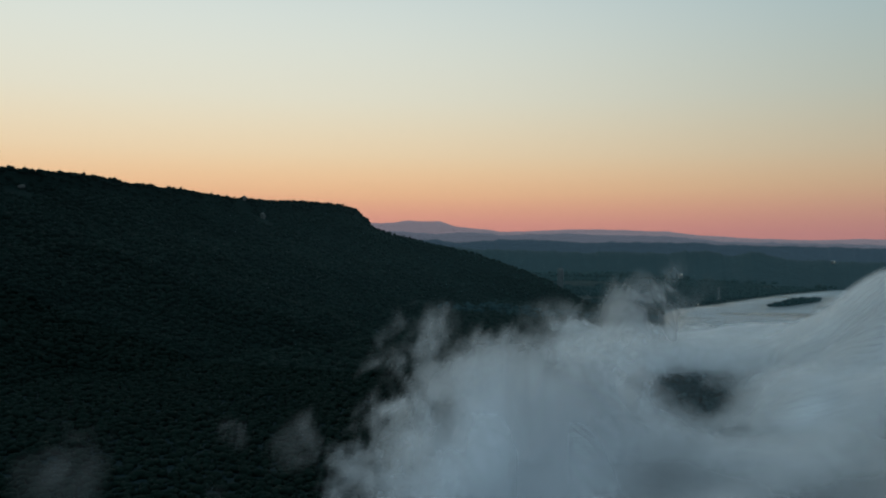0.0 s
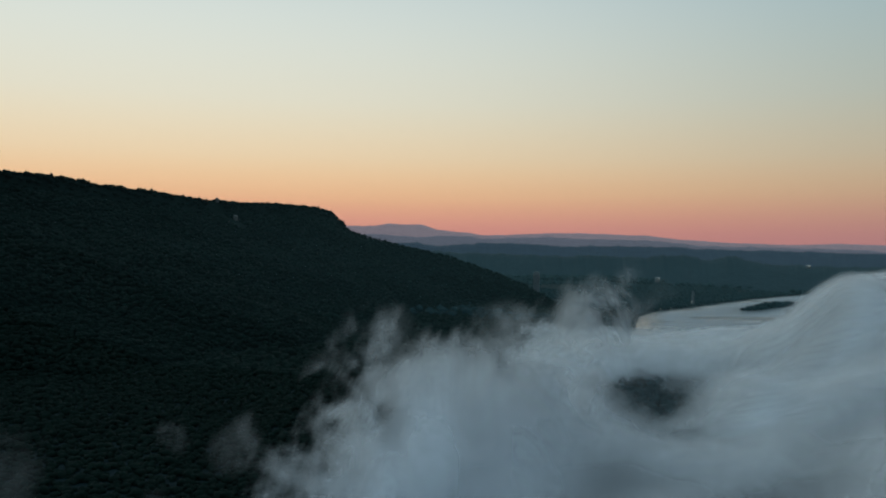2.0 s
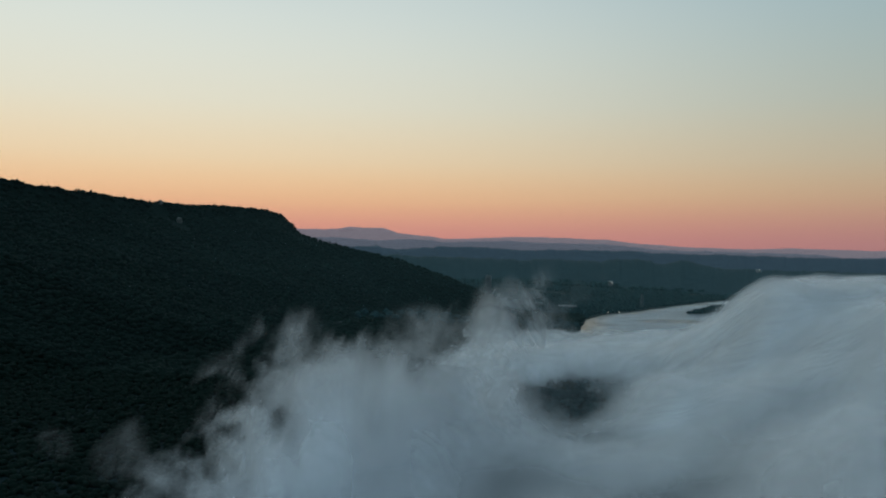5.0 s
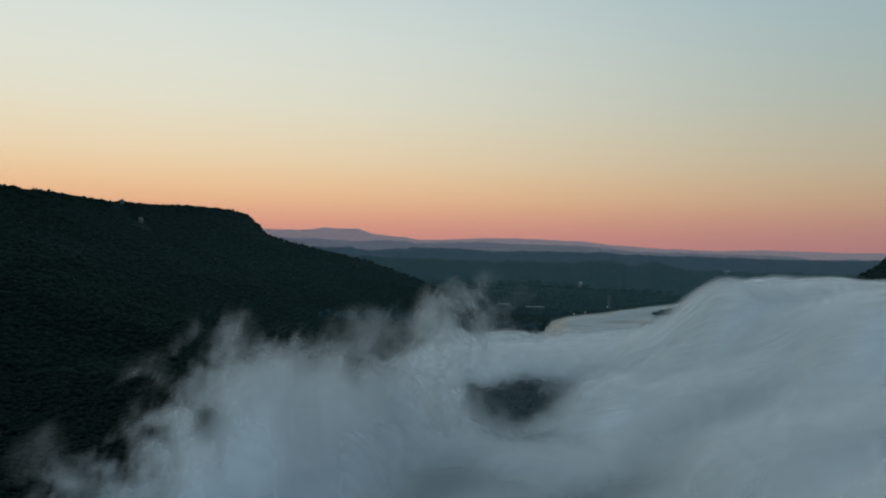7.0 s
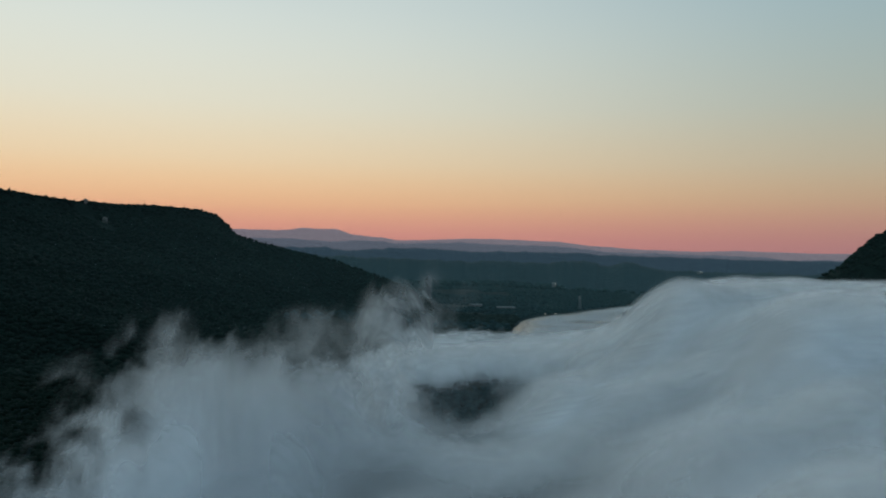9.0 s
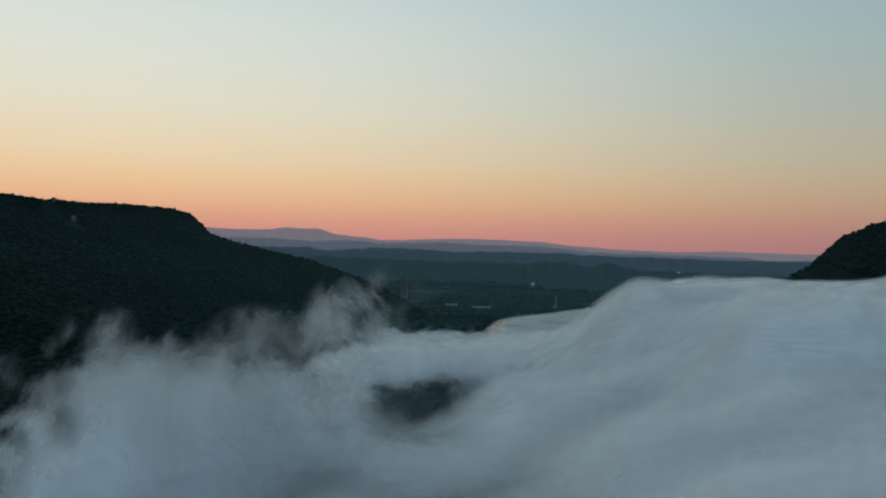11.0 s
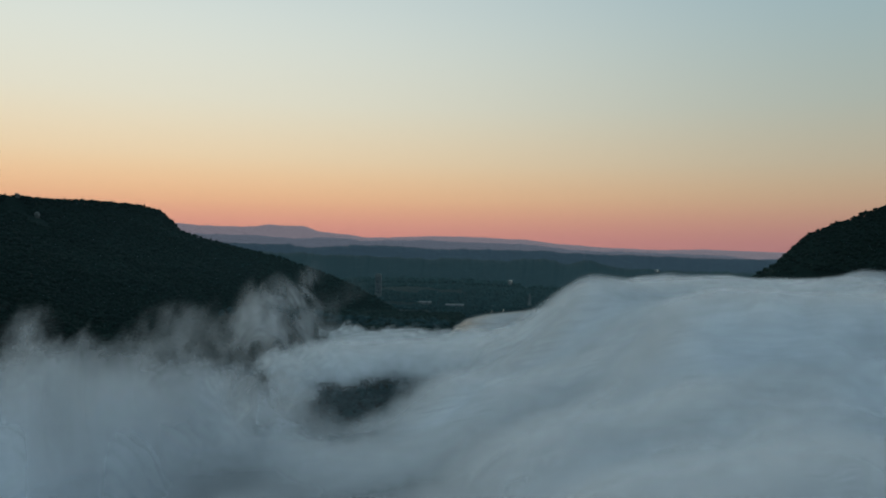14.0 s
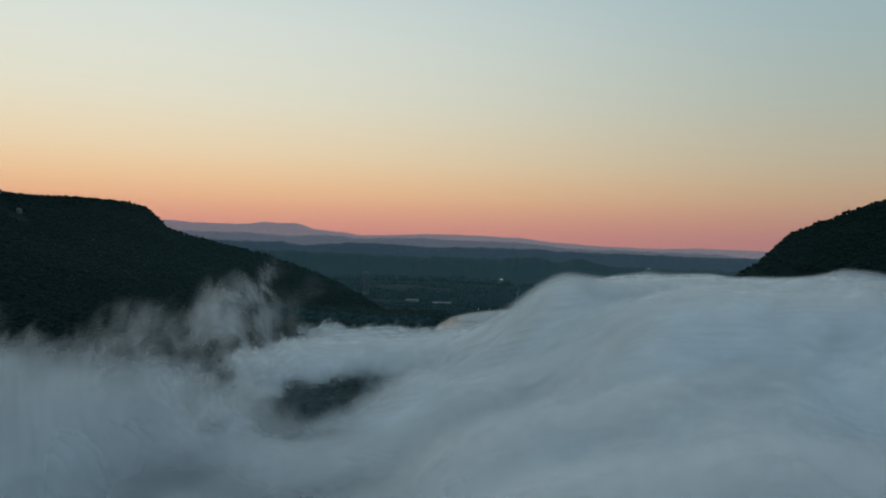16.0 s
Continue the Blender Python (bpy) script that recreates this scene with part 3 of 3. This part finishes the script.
# thin mist lying on the open river
mx, my = np.meshgrid(np.arange(20, 1700, 14.0), np.arange(430, 2200, 14.0))
dens = 0.6 * smooth(2, -50, shore_distance(mx, my)) * smooth(0.15, 0.55, fbm(mx / 130, my / 60, 31.0)) * (1 - 0.95 * islet(mx, my, 735, 1600, 190, 40, 48)) * (1 - islet(mx, my, PIT[0], PIT[1] - 20, 55, 80, 0))
mz = 40.5 + 1.5 * fbm(mx / 60, my / 60, 2.0)
tagged(fog_mesh("river_mist", np.stack([mx, my, mz], -1).reshape(-1, 3), grid_faces(*mx.shape), dens, normals_of(mx, my, mz), FOG, None), "thin pale mist lying on the river", "mist", kind="stuff")


# thin evening haze in the air of the gorge, thicker towards the ground
haze = tagged(new("valley_haze"), "thin blue evening haze hanging in the gorge", "haze", kind="stuff")
for y in np.linspace(640, 2240, 11):
    hx, hz = np.meshgrid(np.linspace(-0.95 * y, 1.25 * y, 30), np.linspace(34, 330, 14))
    dens = 0.0088 * smooth(330, 120, hz)
    up = np.zeros((*hx.shape, 3))
    up[..., 2] = 1
    fog_mesh("curtain", np.stack([hx, 0 * hx + y, hz], -1).reshape(-1, 3), grid_faces(*hx.shape), dens, up, HAZE, haze)


# ---- buildings, lamps and rocks in the valley ----
STONE = varied("pale_sandstone", (0.15, 0.16, 0.15), (0.25, 0.26, 0.24), 3, bump=0.6)
CONCRETE = varied("weathered_concrete", (0.15, 0.165, 0.17), (0.21, 0.225, 0.23), 6)
SHEET = varied("pale_metal_roof", (0.20, 0.22, 0.22), (0.30, 0.31, 0.31), 8, rough=0.6)
CLADDING = varied("grey_cladding", (0.16, 0.17, 0.17), (0.22, 0.23, 0.23), 5)
STEEL = plain("galvanised_steel", (0.22, 0.24, 0.25), 0.5, 0.7)
GLASS = plain("dark_window", (0.02, 0.025, 0.03), 0.1)
LAMP = plain("lamp_glass", (1.0, 0.93, 0.78), 0.4, glow=2.0)


def box_mesh(name, boxes, mat, bevel=0.0):
    """Boxes (x0, y0, z0, x1, y1, z1) in one mesh, with chamfered edges."""
    bm = bmesh.new()
    for x0, y0, z0, x1, y1, z1 in boxes:
        made = bmesh.ops.create_cube(bm, size=1)["verts"]
        bmesh.ops.scale(bm, verts=made, vec=(x1 - x0, y1 - y0, z1 - z0))
        bmesh.ops.translate(bm, verts=made, vec=((x0 + x1) / 2, (y0 + y1) / 2, (z0 + z1) / 2))
    if bevel:
        bmesh.ops.bevel(bm, geom=bm.edges[:], offset=bevel, segments=1, affect="EDGES")
    me = bpy.data.meshes.new(name)
    bm.to_mesh(me)
    bm.free()
    me.materials.append(mat)
    return me


def gable_mesh(name, length, width, eaves, rise, over, mat):
    """A pitched roof 0.3 m thick with its ridge along x."""
    bm = bmesh.new()
    l, w = length / 2 + over, width / 2 + over
    low = eaves - rise * over / (width / 2)
    rows = [[bm.verts.new(p) for p in ((x, -w, low), (x, 0, eaves + rise), (x, w, low), (x, w, low + 0.3), (x, 0, eaves + rise + 0.3), (x, -w, low + 0.3))] for x in (-l, l)]
    for i in range(6):
        bm.faces.new((rows[0][i], rows[0][(i + 1) % 6], rows[1][(i + 1) % 6], rows[1][i]))
    for r in rows:
        bm.faces.new((r[0], r[1], r[4], r[5]))
        bm.faces.new((r[1], r[2], r[3], r[4]))
    bmesh.ops.recalc_face_normals(bm, faces=bm.faces[:])
    me = bpy.data.meshes.new(name)
    bm.to_mesh(me)
    bm.free()
    me.materials.append(mat)
    return me


def hall(x, y, z, turn, length, width, eaves, label):
    """A low hall: walls with gables, pitched roof, a gate and a row of windows towards the river."""
    root = tagged(new("warehouse"), label, "building", "buildings in the valley")
    root.matrix_basis = pose(x, y, z, 0, 0, turn)
    rise = width * 0.16
    l, w = length / 2, width / 2
    bm = bmesh.new()
    rows = [[bm.verts.new(p) for p in ((k, -w, -6), (k, w, -6), (k, w, eaves), (k, 0, eaves + rise), (k, -w, eaves))] for k in (-l, l)]
    for i in range(5):
        bm.faces.new((rows[0][i], rows[0][(i + 1) % 5], rows[1][(i + 1) % 5], rows[1][i]))
    for r in rows:
        bm.faces.new(r)
    bmesh.ops.recalc_face_normals(bm, faces=bm.faces[:])
    me = bpy.data.meshes.new("wall")
    bm.to_mesh(me)
    bm.free()
    me.materials.append(CLADDING)
    part("wall", me, root)
    part("roof", gable_mesh("roof", length, width, eaves, rise, 0.6, SHEET), root, "pale metal roof")
    part("gate", box_mesh("gate", [(-l * 0.1 - 2, -w - 0.12, 0, -l * 0.1 + 2, -w + 0.1, eaves * 0.75)], STEEL), root, "grey sliding gate")
    pane = box_mesh("window", [(-0.9, -w - 0.1, eaves * 0.45, 0.9, -w + 0.1, eaves * 0.75)], GLASS)
    for i in range(6):
        ob = part("window", pane, root)
        ob.location.x = -l + 3 + i * (length - 6) / 5 + (3.2 if abs(-l + 3 + i * (length - 6) / 5 + l * 0.1) < 3 else 0)
    return root


def level(x, y):
    return float(ground_height(np.array([float(x)]), np.array([float(y)]))[0])


for x, y, turn, length, width, eaves in ((404, 1584, -12, 38, 8, 4), (345, 1616, -14, 26, 7, 3.5)):
    hall(x, y, level(x, y) + 0.5, turn, length, width, eaves, "long low warehouse with a pale metal roof")
for x, y, z, turn, length, width, eaves, label in ((647, 2127, 72, -8, 11, 9, 5, "small hall with a lit lamp among the valley woods"), (1180, 2349, 103, -24, 14, 10, 6, "hall with a lit lamp on a wooded slope")):
    lit = hall(x, y, z, turn, length, width, eaves, label)
    part("wall_lamp", box_mesh("wall_lamp", [(1.2, -width / 2 - 0.8, eaves - 1.4, 3.6, -width / 2 - 0.2, eaves - 0.2)], LAMP, 0.1), lit, "bright white wall lamp")

# tower block
tower = tagged(new("tower_block"), "tall pale concrete tower among dark woods", "building")
tower.matrix_basis = pose(250, 1690, 62, 0, 0, -10)
part("shaft", box_mesh("shaft", [(-6.5, -6, -14, 6.5, 6, 42)], CONCRETE, 0.4), tower)
part("plant_room", box_mesh("plant_room", [(-3.5, -3, 42, 3.5, 3, 45.5)], CONCRETE, 0.3), tower)
part("parapet", box_mesh("parapet", [(-6.8, -6.3, 41.6, 6.8, -5.7, 43), (-6.8, 5.7, 41.6, 6.8, 6.3, 43), (-6.8, -5.7, 41.6, -6.2, 5.7, 43), (6.2, -5.7, 41.6, 6.8, 5.7, 43)], CONCRETE), tower)
pane = box_mesh("window", [(-0.8, -6.1, 0, 0.8, -5.8, 1.6)], GLASS)
for floor_no in range(12):
    for col in range(4):
        part("window", pane, tower).location = (-4.2 + 2.8 * col, 0, 3 + 3.1 * floor_no)


def beam(bm, a, b, r):
    a, b = Vector(a), Vector(b)
    q = (b - a).to_track_quat("Z", "Y")
    rings = [[bm.verts.new(p + q @ Vector((r * math.cos(t), r * math.sin(t), 0))) for t in np.arange(4) * math.pi / 2] for p in (a, b)]
    for i in range(4):
        bm.faces.new((rings[0][i], rings[0][(i + 1) % 4], rings[1][(i + 1) % 4], rings[1][i]))


def beams(name, pairs, r, mat):
    bm = bmesh.new()
    for a, b in pairs:
        beam(bm, a, b, r)
    me = bpy.data.meshes.new(name)
    bm.to_mesh(me)
    bm.free()
    me.materials.append(mat)
    return me


pylon = tagged(new("pylon"), "grey steel lattice pylon beside the river", "pylon")
pylon.matrix_basis = pose(575, 1625, level(575, 1625) - 0.5, 0, 0, 20)


def corner(i, z):
    r = 3.4 * (1 - z / 34)
    return (r * (1, -1, -1, 1)[i], r * (1, 1, -1, -1)[i], z)


for i in range(4):
    part("leg", beams("leg", [(corner(i, 0), corner(i, 31))], 0.28, STEEL), pylon)
    part("brace", beams("brace", [(corner(i, z), corner((i + 1) % 4, z + 4)) for z in range(0, 28, 4)] + [(corner((i + 1) % 4, z), corner(i, z + 4)) for z in range(0, 28, 4)], 0.1, STEEL), pylon)
for z, w in ((20, 7), (24, 6), (28, 4.5)):
    part("crossarm", beams("crossarm", [((-w, 0, z), (w, 0, z)), ((-w, 0, z), (0, 0, z + 1.6)), ((w, 0, z), (0, 0, z + 1.6))], 0.16, STEEL), pylon)

for x, y in ((460, 1474), (488, 1497), (560, 1590)):
    lamp = tagged(new("street_lamp"), "lit street lamp on a steel post by the river bank", "lamp", "lamps on the bank")
    lamp.matrix_basis = pose(x, y, level(x, y))
    part("post", beams("post", [((0, 0, -1), (0, 0, 9))], 0.14, STEEL), lamp)
    part("arm", beams("arm", [((0, 0, 9), (0, -1.6, 9.4))], 0.09, STEEL), lamp)
    part("head", box_mesh("head", [(-0.7, -2.9, 9.1, 0.7, -1.4, 9.6)], LAMP, 0.1), lamp, "glowing lamp head")


def outcrop(x, y, z, wide, tall, seed):
    """A bare rock face: stacked broken ledges."""
    r = np.random.RandomState(seed)
    verts, faces, base = [], [], 0
    for i in range(9):
        v, f = crown_blob(r, 4, 7)
        v = (v - (0, 0, 0.9)) * (wide * (0.25 + 0.15 * r.rand()), 3.0, tall * 0.2)
        verts.append(v + (wide * (r.rand() - 0.5) * 0.6, 1.5 * r.rand(), tall * (i / 8 - 0.5) * 0.8))
        faces.append(f + base)
        base += len(v)
    ob = new("rock_outcrop", mesh_from("rock_outcrop", np.concatenate(verts), np.concatenate(faces), STONE, True))
    ob.matrix_basis = pose(x, y, z, 0, 0, -25)
    return tagged(ob, "pale bare rock face on the wooded mountainside", "rock", "bare rocks on the mountainside")


for i, (x, y, wide) in enumerate(ROCKS):
    outcrop(x, y, float(west_height(np.array([x]), np.array([y]))[0]) + 3, wide, (9, 7, 4)[i], i + 1)
